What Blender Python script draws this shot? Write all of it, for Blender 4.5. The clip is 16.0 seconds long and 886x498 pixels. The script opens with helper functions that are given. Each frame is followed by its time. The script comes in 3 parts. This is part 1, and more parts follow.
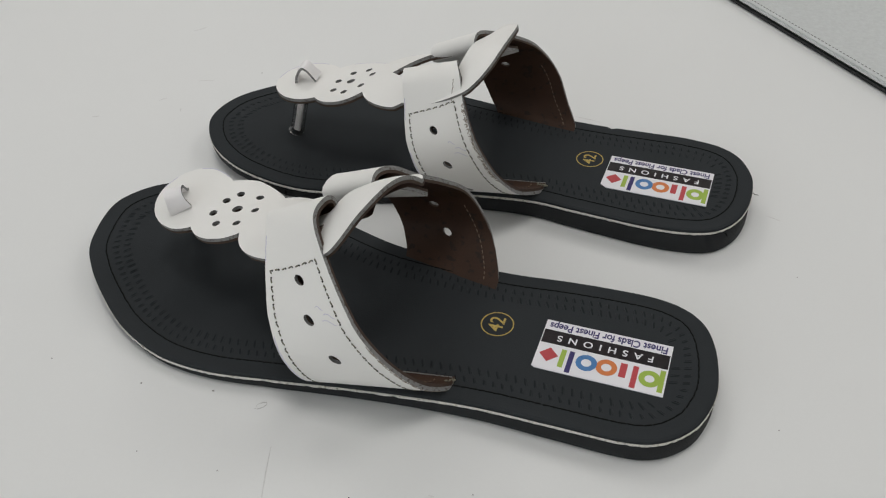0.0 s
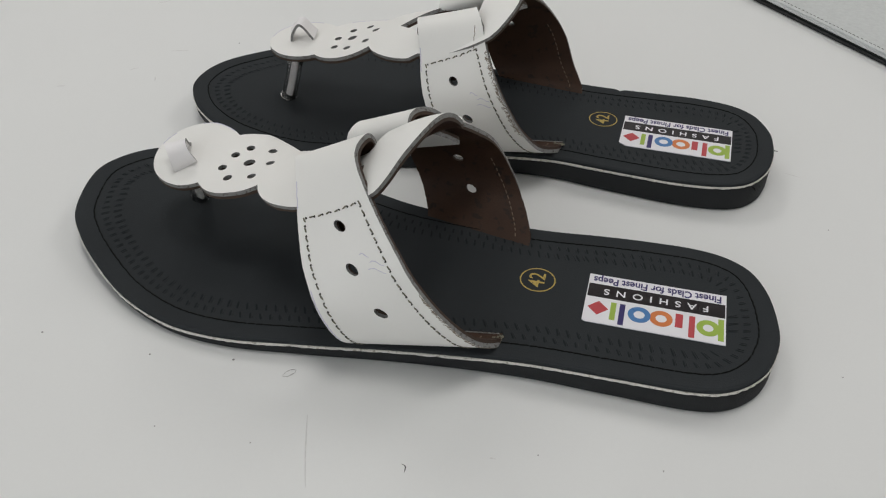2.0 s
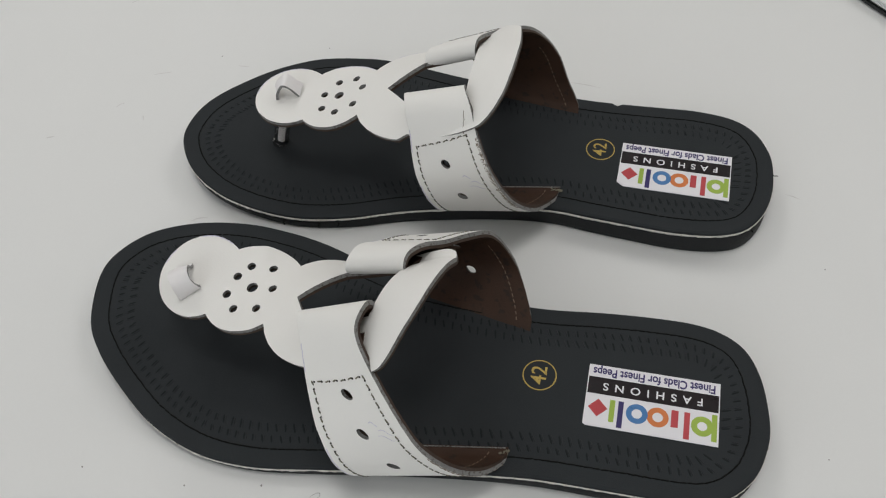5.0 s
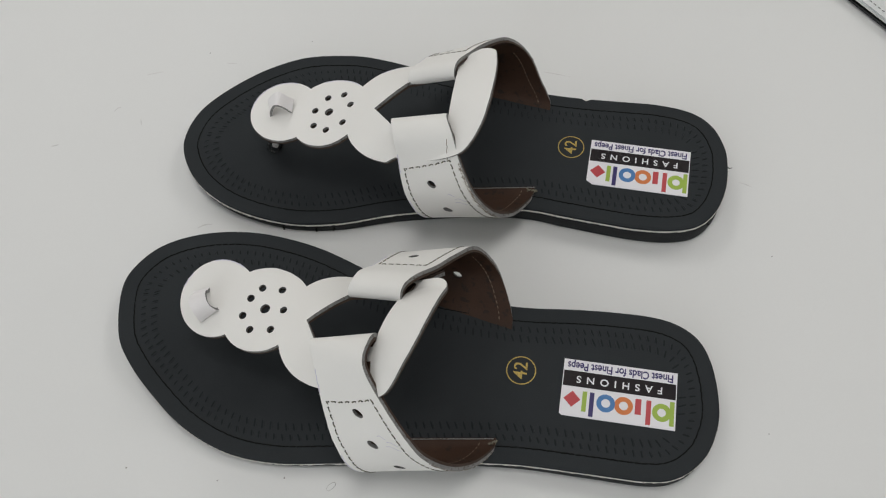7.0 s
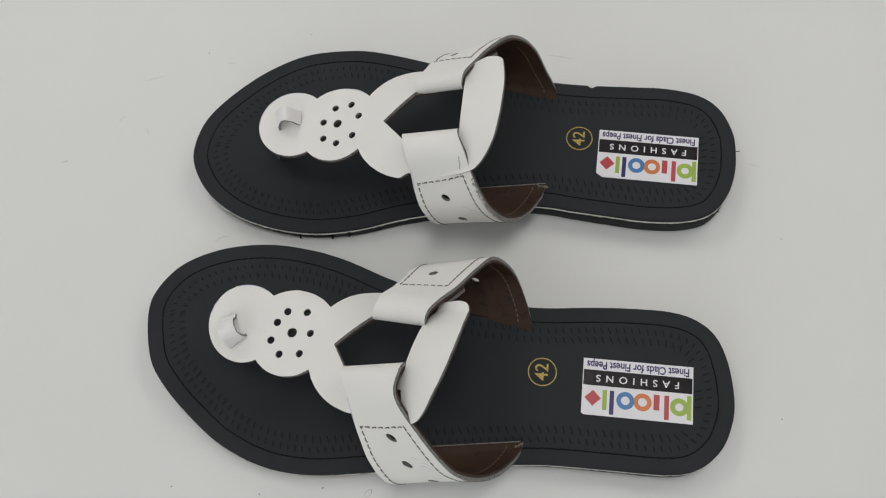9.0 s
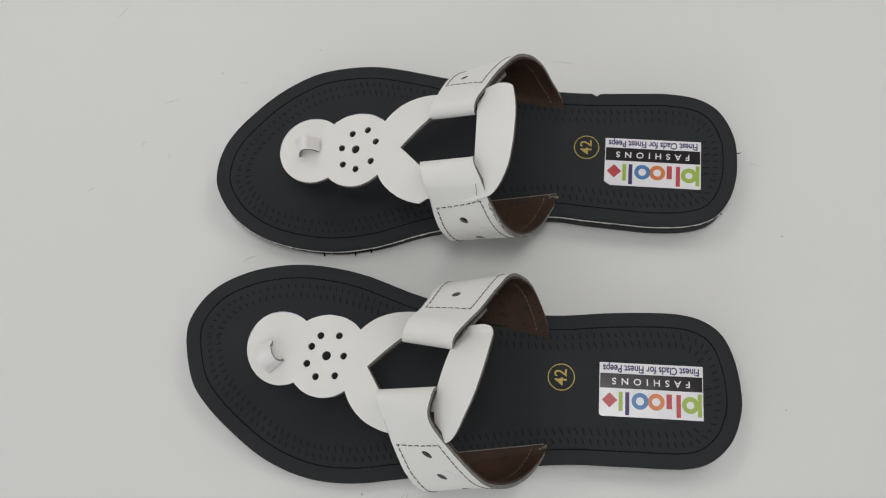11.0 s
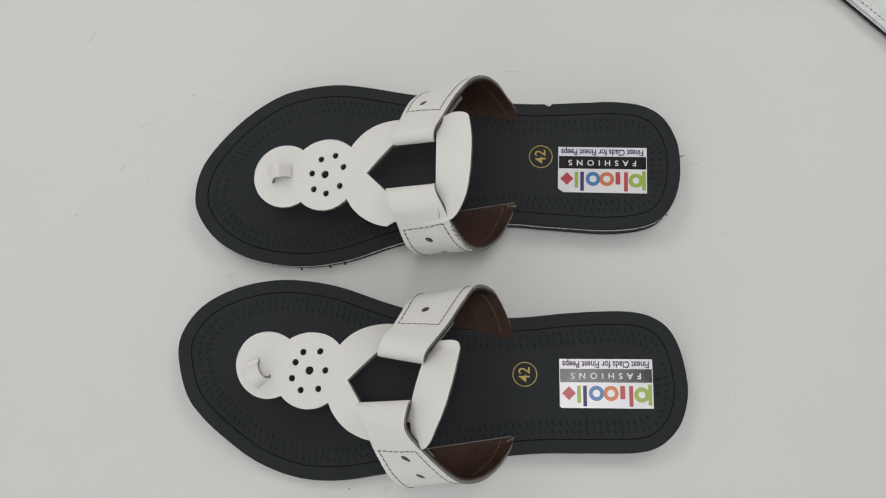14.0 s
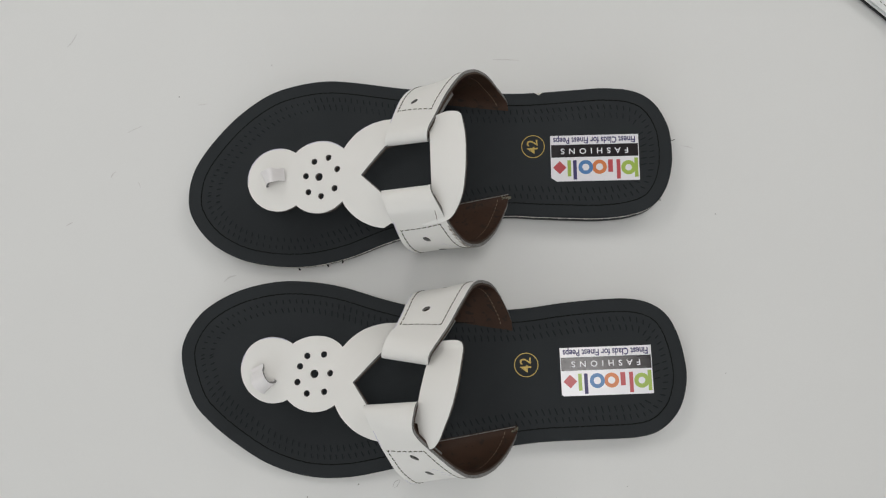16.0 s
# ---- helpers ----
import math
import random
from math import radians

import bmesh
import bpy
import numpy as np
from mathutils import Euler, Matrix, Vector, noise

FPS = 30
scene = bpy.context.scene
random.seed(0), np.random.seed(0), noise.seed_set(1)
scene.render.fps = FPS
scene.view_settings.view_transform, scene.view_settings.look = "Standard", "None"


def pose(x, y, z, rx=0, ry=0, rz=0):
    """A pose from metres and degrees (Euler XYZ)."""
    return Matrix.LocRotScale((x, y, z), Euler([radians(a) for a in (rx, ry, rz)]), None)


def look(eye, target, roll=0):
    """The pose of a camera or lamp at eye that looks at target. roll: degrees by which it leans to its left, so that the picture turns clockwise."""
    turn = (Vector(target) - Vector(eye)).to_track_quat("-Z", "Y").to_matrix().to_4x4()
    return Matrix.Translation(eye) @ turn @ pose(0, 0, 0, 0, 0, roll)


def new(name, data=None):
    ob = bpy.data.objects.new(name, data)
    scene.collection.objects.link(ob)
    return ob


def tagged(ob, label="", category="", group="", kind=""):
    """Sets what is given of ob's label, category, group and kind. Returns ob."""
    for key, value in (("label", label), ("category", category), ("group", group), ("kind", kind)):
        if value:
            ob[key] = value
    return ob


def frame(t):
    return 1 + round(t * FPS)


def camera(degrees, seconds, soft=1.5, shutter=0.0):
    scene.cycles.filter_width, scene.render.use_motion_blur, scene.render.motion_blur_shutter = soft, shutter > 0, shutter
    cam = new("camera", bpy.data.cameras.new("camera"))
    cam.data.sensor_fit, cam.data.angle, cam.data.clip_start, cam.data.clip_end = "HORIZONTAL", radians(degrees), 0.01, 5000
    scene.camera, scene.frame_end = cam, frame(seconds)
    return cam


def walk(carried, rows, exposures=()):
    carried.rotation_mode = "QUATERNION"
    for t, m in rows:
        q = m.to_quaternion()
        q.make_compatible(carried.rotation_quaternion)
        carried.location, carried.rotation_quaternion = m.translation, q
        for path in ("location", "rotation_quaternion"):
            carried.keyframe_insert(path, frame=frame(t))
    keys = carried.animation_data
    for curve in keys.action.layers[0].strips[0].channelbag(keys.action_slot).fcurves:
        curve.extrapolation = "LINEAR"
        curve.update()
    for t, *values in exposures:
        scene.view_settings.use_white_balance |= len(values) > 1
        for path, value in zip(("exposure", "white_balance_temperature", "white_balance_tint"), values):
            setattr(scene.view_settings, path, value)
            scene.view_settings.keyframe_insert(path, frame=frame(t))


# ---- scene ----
cam = camera(52.99, 16.0, soft=1.15)
PATH = [
    (0, (0.0447, -0.2628, 0.2692), (-0.0816, 0.0995, -0.0515), -0.07),
    (0.5, (0.0276, -0.2591, 0.2638), (-0.0783, 0.1098, -0.0567), 1.60),
    (1, (0.0116, -0.2583, 0.2551), (-0.0730, 0.1167, -0.0646), 3.07),
    (1.5, (0.0018, -0.2639, 0.2497), (-0.0788, 0.1124, -0.0694), 3.10),
    (2, (-0.0002, -0.2731, 0.2294), (-0.0841, 0.1111, -0.0794), 2.85),
    (2.5, (0.0078, -0.2715, 0.2154), (-0.0900, 0.1211, -0.0785), 1.81),
    (3, (0.0037, -0.2669, 0.2144), (-0.0976, 0.1260, -0.0777), 1.17),
    (3.5, (-0.0082, -0.2522, 0.2418), (-0.1034, 0.1151, -0.0839), 0.73),
    (4, (-0.0059, -0.2222, 0.2755), (-0.0933, 0.1092, -0.0886), -0.72),
    (4.2, (-0.0071, -0.2128, 0.2874), (-0.0923, 0.1120, -0.0830), -1.49),
    (6.5, (-0.0229, -0.1717, 0.3774), (-0.0728, 0.0777, -0.0530), -1.33),
    (7, (-0.0237, -0.1634, 0.3949), (-0.0714, 0.0774, -0.0406), -2.42),
    (7.5, (-0.0257, -0.1556, 0.4032), (-0.0695, 0.0635, -0.0441), -3.32),
    (8, (-0.0321, -0.1444, 0.4103), (-0.0740, 0.0625, -0.0430), -4.59),
    (8.5, (-0.0350, -0.1312, 0.4195), (-0.0764, 0.0678, -0.0374), -6.02),
    (9, (-0.0381, -0.1205, 0.4258), (-0.0779, 0.0689, -0.0352), -6.36),
    (9.5, (-0.0449, -0.1124, 0.4307), (-0.0825, 0.0670, -0.0345), -6.98),
    (9.7, (-0.0490, -0.1116, 0.4327), (-0.0879, 0.0646, -0.0336), -7.80),
    (11.8, (-0.0513, -0.0807, 0.4776), (-0.0842, 0.0575, -0.0017), -11.39),
    (12, (-0.0488, -0.0858, 0.4792), (-0.0821, 0.0483, -0.0014), -12.03),
    (12.5, (-0.0478, -0.0842, 0.4907), (-0.0795, 0.0406, 0.0076), -12.52),
    (13, (-0.0436, -0.0719, 0.5021), (-0.0745, 0.0453, 0.0170), -13.57),
    (13.5, (-0.0426, -0.0648, 0.5087), (-0.0682, 0.0512, 0.0231), -12.31),
    (14, (-0.0454, -0.0537, 0.5113), (-0.0655, 0.0599, 0.0248), -10.10),
    (14.5, (-0.0497, -0.0459, 0.5094), (-0.0665, 0.0573, 0.0205), -9.62),
    (15, (-0.0501, -0.0401, 0.5103), (-0.0664, 0.0514, 0.0190), -11.02),
    (15.5, (-0.0524, -0.0381, 0.5138), (-0.0661, 0.0523, 0.0222), -10.44),
    (16, (-0.0526, -0.0284, 0.5193), (-0.0639, 0.0572, 0.0268), -10.21),
]
walk(cam, [(t, look(eye, target, roll)) for t, eye, target, roll in PATH])

# ---- light ----
world = bpy.data.worlds.new("room_air")
scene.world = world
world.use_nodes = True
world.node_tree.nodes["Background"].inputs["Color"].default_value = (0.9, 0.95, 1.0, 1)
world.node_tree.nodes["Background"].inputs["Strength"].default_value = 0.15
scene.view_settings.exposure = 0.0


def area_lamp(name, eye, target, size_x, size_y, watts, colour):
    lamp = bpy.data.lights.new(name, "AREA")
    lamp.shape, lamp.size, lamp.size_y = "RECTANGLE", size_x, size_y
    lamp.energy, lamp.color = watts, colour
    ob = new(name, lamp)
    ob.matrix_world = look(eye, target)
    return ob


area_lamp("ceiling_area_lamp", (-0.07, -0.1, 2.05), (-0.07, -0.1, 0), 0.65, 0.6, 8.5, (1.0, 0.98, 0.96))
area_lamp("ceiling_area_lamp", (-1.35, 1.6, 2.05), (-1.35, 1.6, 0), 1.0, 1.4, 15, (1.0, 0.985, 0.965))
# unseen right-hand twin, added only to even out left and right brightness
area_lamp("ceiling_area_lamp", (1.35, 1.6, 2.05), (1.35, 1.6, 0), 1.0, 1.4, 15, (1.0, 0.985, 0.965))
# unseen fill from the front left, added to brighten the straps' outer sides
area_lamp("front_fill_lamp", (-1.2, -2.2, 0.85), (-1.2, 0, 0.85), 2.3, 1.7, 19, (0.93, 0.97, 1.0))


# ---- materials ----
def material(name, base, rough=0.5, metal=0.0, spread=0.15, scale=60.0, fine=900.0, bump=0.1, depth=0.0004, coat=0.0, stain=None, stain_at=0.62, gloss=0.5):
    """Two scales of colour variation, roughness variation and a fine relief. Sizes are per metre."""
    m = bpy.data.materials.new(name)
    m.use_nodes = True
    n, l = m.node_tree.nodes, m.node_tree.links
    p = n["Principled BSDF"]
    p.inputs["Roughness"].default_value, p.inputs["Metallic"].default_value = rough, metal
    p.inputs["Coat Weight"].default_value, p.inputs["Specular IOR Level"].default_value = coat, gloss
    where = n.new("ShaderNodeTexCoord")
    big, small = n.new("ShaderNodeTexNoise"), n.new("ShaderNodeTexNoise")
    big.inputs["Scale"].default_value, small.inputs["Scale"].default_value = scale, fine
    big.inputs["Detail"].default_value, small.inputs["Detail"].default_value = 5, 3
    for tex in (big, small):
        l.new(where.outputs["Object"], tex.inputs["Vector"])
    mix = n.new("ShaderNodeMix")
    mix.data_type = "RGBA"
    dark = [c * (1 - spread) for c in base]
    light = [min(1.0, c * (1 + spread)) for c in base]
    mix.inputs["A"].default_value, mix.inputs["B"].default_value = (*dark, 1), (*light, 1)
    add = n.new("ShaderNodeMath")
    add.operation = "MULTIPLY_ADD"
    add.inputs[1].default_value, add.inputs[2].default_value = 0.35, 0.0
    l.new(small.outputs["Fac"], add.inputs[0])
    total = n.new("ShaderNodeMath")
    total.operation = "MULTIPLY_ADD"
    total.inputs[1].default_value = 0.65
    l.new(big.outputs["Fac"], total.inputs[0])
    l.new(add.outputs[0], total.inputs[2])
    l.new(total.outputs[0], mix.inputs["Factor"])
    colour = mix.outputs["Result"]
    if stain:
        ramp = n.new("ShaderNodeMapRange")
        ramp.inputs["From Min"].default_value, ramp.inputs["From Max"].default_value = stain_at, stain_at + 0.08
        spots = n.new("ShaderNodeTexNoise")
        spots.inputs["Scale"].default_value, spots.inputs["Detail"].default_value = scale * 2.2, 4
        l.new(where.outputs["Object"], spots.inputs["Vector"])
        l.new(spots.outputs["Fac"], ramp.inputs["Value"])
        over = n.new("ShaderNodeMix")
        over.data_type = "RGBA"
        over.inputs["B"].default_value = (*stain, 1)
        l.new(colour, over.inputs["A"])
        l.new(ramp.outputs["Result"], over.inputs["Factor"])
        colour = over.outputs["Result"]
    l.new(colour, p.inputs["Base Color"])
    vary = n.new("ShaderNodeMapRange")
    vary.inputs["To Min"].default_value, vary.inputs["To Max"].default_value = max(0.03, rough - 0.1), min(1, rough + 0.1)
    l.new(big.outputs["Fac"], vary.inputs["Value"])
    l.new(vary.outputs["Result"], p.inputs["Roughness"])
    relief = n.new("ShaderNodeBump")
    relief.inputs["Strength"].default_value, relief.inputs["Distance"].default_value = bump, depth
    l.new(small.outputs["Fac"], relief.inputs["Height"])
    l.new(relief.outputs["Normal"], p.inputs["Normal"])
    return m


WHITE_LEATHER = material("white_leather", (0.79, 0.78, 0.75), 0.5, spread=0.03, scale=45, fine=1400, bump=0.12)
RAW_EDGE = material("raw_leather_edge", (0.24, 0.24, 0.235), 0.9, spread=0.35, scale=420, fine=2500, bump=0.8, stain=(0.11, 0.1, 0.09), stain_at=0.55)
BROWN_LINING = material("brown_lining", (0.046, 0.024, 0.015), 0.6, spread=0.45, scale=130, fine=1500, bump=0.3, stain=(0.025, 0.017, 0.013), stain_at=0.58, gloss=0.2)
BROWN_EDGE = material("brown_cut_edge", (0.05, 0.03, 0.02), 0.85, spread=0.6, scale=500, fine=2500, bump=0.5)
BLACK_LEATHER = material("black_leather", (0.0315, 0.035, 0.0375), 0.7, spread=0.2, scale=40, fine=1800, bump=0.3, gloss=0.06)
# insole leather darkened: the shade inside the dents is put into the colour
DENT_SHADE = material("dent_shade", (0.019, 0.021, 0.0228), 0.8, spread=0.2, gloss=0.05)
BLACK_RUBBER = material("black_rubber", (0.0185, 0.02, 0.0215), 0.75, spread=0.3, scale=120, fine=2200, bump=0.4, gloss=0.3)
WHITE_EDGE = material("white_board_edge", (0.72, 0.7, 0.65), 0.8, spread=0.25, scale=400, fine=1600, bump=0.6, stain=(0.36, 0.33, 0.28), stain_at=0.58)
THREAD_DARK = material("dark_thread", (0.16, 0.15, 0.11), 0.8, spread=0.5, scale=900)
THREAD_GREY = material("grey_thread", (0.2, 0.21, 0.2), 0.8, spread=0.4, scale=900)
THREAD_TAN = material("tan_thread", (0.17, 0.12, 0.085), 0.8, spread=0.4, scale=900)
THREAD_DARKER = material("needle_hole", (0.03, 0.028, 0.022), 0.9)
THREAD_BLACK = material("black_thread", (0.009, 0.009, 0.009), 0.9, spread=0.3, scale=900, gloss=0.1)
PAPER = material("label_paper", (0.82, 0.81, 0.84), 0.16, spread=0.02, bump=0.02)
INK = {
    "black": material("ink_black", (0.017, 0.013, 0.015), 0.16, bump=0.02),
    "white": material("ink_white", (0.75, 0.75, 0.78), 0.4, bump=0.02),
    "violet": material("ink_violet", (0.03, 0.02, 0.12), 0.4, bump=0.02),
    "green": material("ink_green", (0.33, 0.46, 0.07), 0.3, bump=0.02),
    "red": material("ink_red", (0.48, 0.06, 0.07), 0.3, bump=0.02),
    "orange": material("ink_orange", (0.65, 0.2, 0.06), 0.3, bump=0.02),
    "blue": material("ink_blue", (0.07, 0.2, 0.44), 0.3, bump=0.02),
}
GOLD = material("gold_print", (0.5, 0.36, 0.085), 0.45, metal=0.2, spread=0.45, scale=500, stain=(0.16, 0.12, 0.045), stain_at=0.58)
TABLE_WHITE = material("white_laminate", (0.74, 0.745, 0.735), 0.55, spread=0.03, scale=6, fine=700, bump=0.02)
WALL_PAINT = material("wall_paint", (0.86, 0.855, 0.845), 0.9, spread=0.04, scale=3, fine=200, bump=0.1)
FLOOR_GREY = material("floor_grey", (0.3, 0.29, 0.28), 0.6, spread=0.15, scale=3)
PEARL = material("pearl_leather", (0.62, 0.64, 0.635), 0.4, metal=0.25, spread=0.2, scale=260, fine=420, bump=0.6, depth=0.0008)
DARK_EDGE = material("dark_edge", (0.012, 0.014, 0.014), 0.6)
TAPE = material("white_tape", (0.8, 0.78, 0.78), 0.35, spread=0.05, scale=200)


SCUFF = material("grey_scuff", (0.66, 0.655, 0.645), 0.8, spread=0.3, scale=300)
DIRT = material("grey_dirt", (0.3, 0.29, 0.28), 0.9, spread=0.4, scale=900)
PEN = material("violet_pen", (0.56, 0.54, 0.65), 0.6, spread=0.2, scale=300)
TORN = material("torn_leather", (0.22, 0.18, 0.14), 0.9, spread=0.4, scale=400, bump=0.5)


def clear_plastic():
    m = material("clear_plastic", (0.93, 0.92, 0.91), 0.1, spread=0.02, bump=0.02)
    m.node_tree.nodes["Principled BSDF"].inputs["Transmission Weight"].default_value = 1.0
    m.node_tree.nodes["Principled BSDF"].inputs["IOR"].default_value = 1.4
    return m


CLEAR = clear_plastic()


# ---- mesh helpers (thing shapes are written in millimetres) ----
def mesh_of(name, verts, faces, mats, which=None, smooth=True, unit=0.001):
    me = bpy.data.meshes.new(name)
    me.from_pydata([(v[0] * unit, v[1] * unit, v[2] * unit) for v in verts], [], faces)
    for m in mats:
        me.materials.append(m)
    for i, poly in enumerate(me.polygons):
        poly.use_smooth = smooth
        if which:
            poly.material_index = which[i]
    me.update()
    return me


def part_mesh(name, me, parent, label=""):
    ob = new(name, me)
    ob.parent = parent
    return tagged(ob, label)


def part(name, bm, mat, parent, label=""):
    me = bpy.data.meshes.new(name)
    bm.to_mesh(me)
    bm.free()
    me.materials.append(mat)
    return part_mesh(name, me, parent, label)


def box_at(bm, centre, size, turn=None, bevel=0.0):
    m = Matrix.Translation(centre) @ (turn or Matrix()) @ Matrix.Diagonal((*size, 1))
    made = bmesh.ops.create_cube(bm, size=1.0, matrix=m)
    if bevel:
        edges = list({e for v in made["verts"] for e in v.link_edges})
        bmesh.ops.bevel(bm, geom=edges, offset=bevel, segments=2, affect="EDGES")


def spline(points, per=8, closed=False):
    """A smooth line through the points (centripetal-like cardinal spline)."""
    pts = [Vector(p) for p in points]
    n, out = len(pts), []
    for i in range(n if closed else n - 1):
        def at(k):
            return pts[k % n] if closed else pts[min(max(k, 0), n - 1)]
        a, b, c, d = at(i - 1), at(i), at(i + 1), at(i + 2)
        for k in range(per):
            t = k / per
            out.append(0.5 * ((2 * b) + (c - a) * t + (2 * a - 5 * b + 4 * c - d) * t * t + (3 * b - a - 3 * c + d) * t ** 3))
    if not closed:
        out.append(pts[-1])
    return out


def inside(p, loop):
    hit, j = False, len(loop) - 1
    for i in range(len(loop)):
        a, b = loop[i], loop[j]
        if (a[1] > p[1]) != (b[1] > p[1]) and p[0] < (b[0] - a[0]) * (p[1] - a[1]) / (b[1] - a[1]) + a[0]:
            hit = not hit
        j = i
    return hit


def arc(centre, radius, a0, a1, steps):
    return [(centre[0] + radius * math.cos(radians(a0 + (a1 - a0) * k / steps)), centre[1] + radius * math.sin(radians(a0 + (a1 - a0) * k / steps))) for k in range(steps + 1)]


def hole(x, y, rx, ry=None, steps=14):
    ry = ry or rx
    return [(x + rx * math.cos(2 * math.pi * k / steps), y + ry * math.sin(2 * math.pi * k / steps)) for k in range(steps)]


def sheet(name, outline, holes, surface, low, high, step, mats):
    """A bent sheet: the flat outline with its holes is filled with triangles, and laid on surface(u, v) -> (place, normal) from height low to high.
    mats: top, edge, underside."""
    from mathutils.geometry import delaunay_2d_cdt
    verts, edges = [], []
    wild = 0.22 if "lining" in name else 0.13
    outline = [(p[0] + wild * noise.noise(Vector((p[0] * 0.7, p[1] * 0.7, wild * 40))), p[1] + wild * noise.noise(Vector((p[0] * 0.7, p[1] * 0.7, wild * 40 + 9)))) for p in outline]
    for loop in (outline, *holes):
        first = len(verts)
        verts += [Vector(p[:2]) for p in loop]
        edges += [(first + k, first + (k + 1) % len(loop)) for k in range(len(loop))]
    xs, ys = [p[0] for p in outline], [p[1] for p in outline]
    rim = np.array([v[:] for v in verts])
    for row, y in enumerate(np.arange(min(ys), max(ys), step * 0.87)):
        for x in np.arange(min(xs) + (row % 2) * step / 2, max(xs), step):
            if ((rim - (x, y)) ** 2).sum(1).min() > (0.55 * step) ** 2 and inside((x, y), outline) and not any(inside((x, y), h) for h in holes):
                verts.append(Vector((x, y)))
    flat, _, tris, *_ = delaunay_2d_cdt(verts, edges, [], 0, 1e-5)
    kept = []
    for tri in tris:
        c = sum((flat[i] for i in tri), Vector((0, 0))) / 3
        if inside(c, outline) and not any(inside(c, h) for h in holes):
            a, b, d = (flat[i] for i in tri)
            kept.append(tuple(tri) if (b - a).cross(d - a) > 0 else tuple(reversed(tri)))
    n = len(flat)
    top, under = [], []
    for v in flat:
        place, normal = surface(v[0], v[1])
        top.append(place + normal * high)
        under.append(place + normal * low)
    count = {}
    for tri in kept:
        for k in range(3):
            count[(tri[k], tri[(k + 1) % 3])] = 1
    faces = list(kept) + [tuple(n + i for i in reversed(t)) for t in kept]
    which = [0] * len(kept) + [2] * len(kept)
    # the cut edge keeps vertices of its own, so that it shades crisply
    rim_at, extra = {}, []
    for a, b in count:
        if (b, a) not in count:
            for i in (a, b):
                if i not in rim_at:
                    rim_at[i] = 2 * n + len(extra)
                    extra += [top[i], under[i]]
            faces.append((rim_at[a], rim_at[a] + 1, rim_at[b] + 1, rim_at[b]))
            which.append(1)
    return mesh_of(name, top + under + extra, faces, mats, which)


def stitches(name, path, every, length, radius, mat, twist=0.0, gap_seed=3, rise=1.0, skip=None, start=0.0):
    """Short round-ended threads along a line of (place, normal), joined into one mesh."""
    rng = random.Random(gap_seed)
    verts, faces = [], []
    run, nxt = 0.0, start
    for (p, n), (q, _) in zip(path, path[1:]):
        d = (q - p).length
        while nxt < run + d and d > 1e-6:
            c = p.lerp(q, (nxt - run) / d)
            nxt += every * rng.uniform(0.94, 1.06)
            if skip and skip(c):
                continue
            along = (q - p).normalized()
            along = (Matrix.Rotation(radians(twist + rng.uniform(-7, 7)), 3, n) @ along)
            side = n.cross(along).normalized()
            half = length * rng.uniform(0.42, 0.54)
            first = len(verts)
            for s, w, h in ((-1, 0.35, -0.6), (-0.6, 1, 0.5), (0.6, 1, 0.5), (1, 0.35, -0.6)):
                for a in range(5):
                    ang = math.pi * a / 4
                    verts.append(c + along * half * s + side * math.cos(ang) * radius * w + n * rise * (math.sin(ang) * radius * w + h * radius * 0.6 - 0.1 * radius))
            for k in range(3):
                for a in range(4):
                    i = first + 5 * k + a
                    faces.append((i, i + 5, i + 6, i + 1))
        run += d
    me = mesh_of(name, verts, faces, [mat])
    return me


def text_mesh(name, body, size, mat, stretch=1.0, lift=0.05, spacing=1.0, bold=0.0):
    """Letters as a thin mesh centred on the origin; size is the height of a capital."""
    cu = bpy.data.curves.new(name, "FONT")
    cu.body, cu.size, cu.align_x, cu.align_y, cu.extrude = body, size / 0.69, "CENTER", "CENTER", lift
    cu.space_character, cu.offset = spacing, bold
    ob = bpy.data.objects.new(name, cu)
    scene.collection.objects.link(ob)
    bpy.context.view_layer.update()
    me = bpy.data.meshes.new_from_object(ob.evaluated_get(bpy.context.evaluated_depsgraph_get()))
    bpy.data.objects.remove(ob)
    me.transform(Matrix.Diagonal((0.001 * stretch, 0.001, 0.001, 1)))
    me.materials.clear()
    me.materials.append(mat)
    return me


# ---- the room and the table ----
def slab(name, size, centre, mat, label, kind="structure", category="", bevel=0.0):
    bm = bmesh.new()
    box_at(bm, centre, size, bevel=bevel)
    me = bpy.data.meshes.new(name)
    bm.to_mesh(me)
    bm.free()
    me.materials.append(mat)
    return tagged(new(name, me), label, category, "", kind)


slab("floor", (5.2, 5.2, 0.1), (0, 0.4, -0.8), FLOOR_GREY, "plain grey floor below the table")
slab("ceiling", (5.2, 5.2, 0.1), (0, 0.4, 2.15), WALL_PAINT, "plain white ceiling")
slab("wall_north", (5.2, 0.1, 2.85), (0, 3.05, 0.675), WALL_PAINT, "plain white wall")


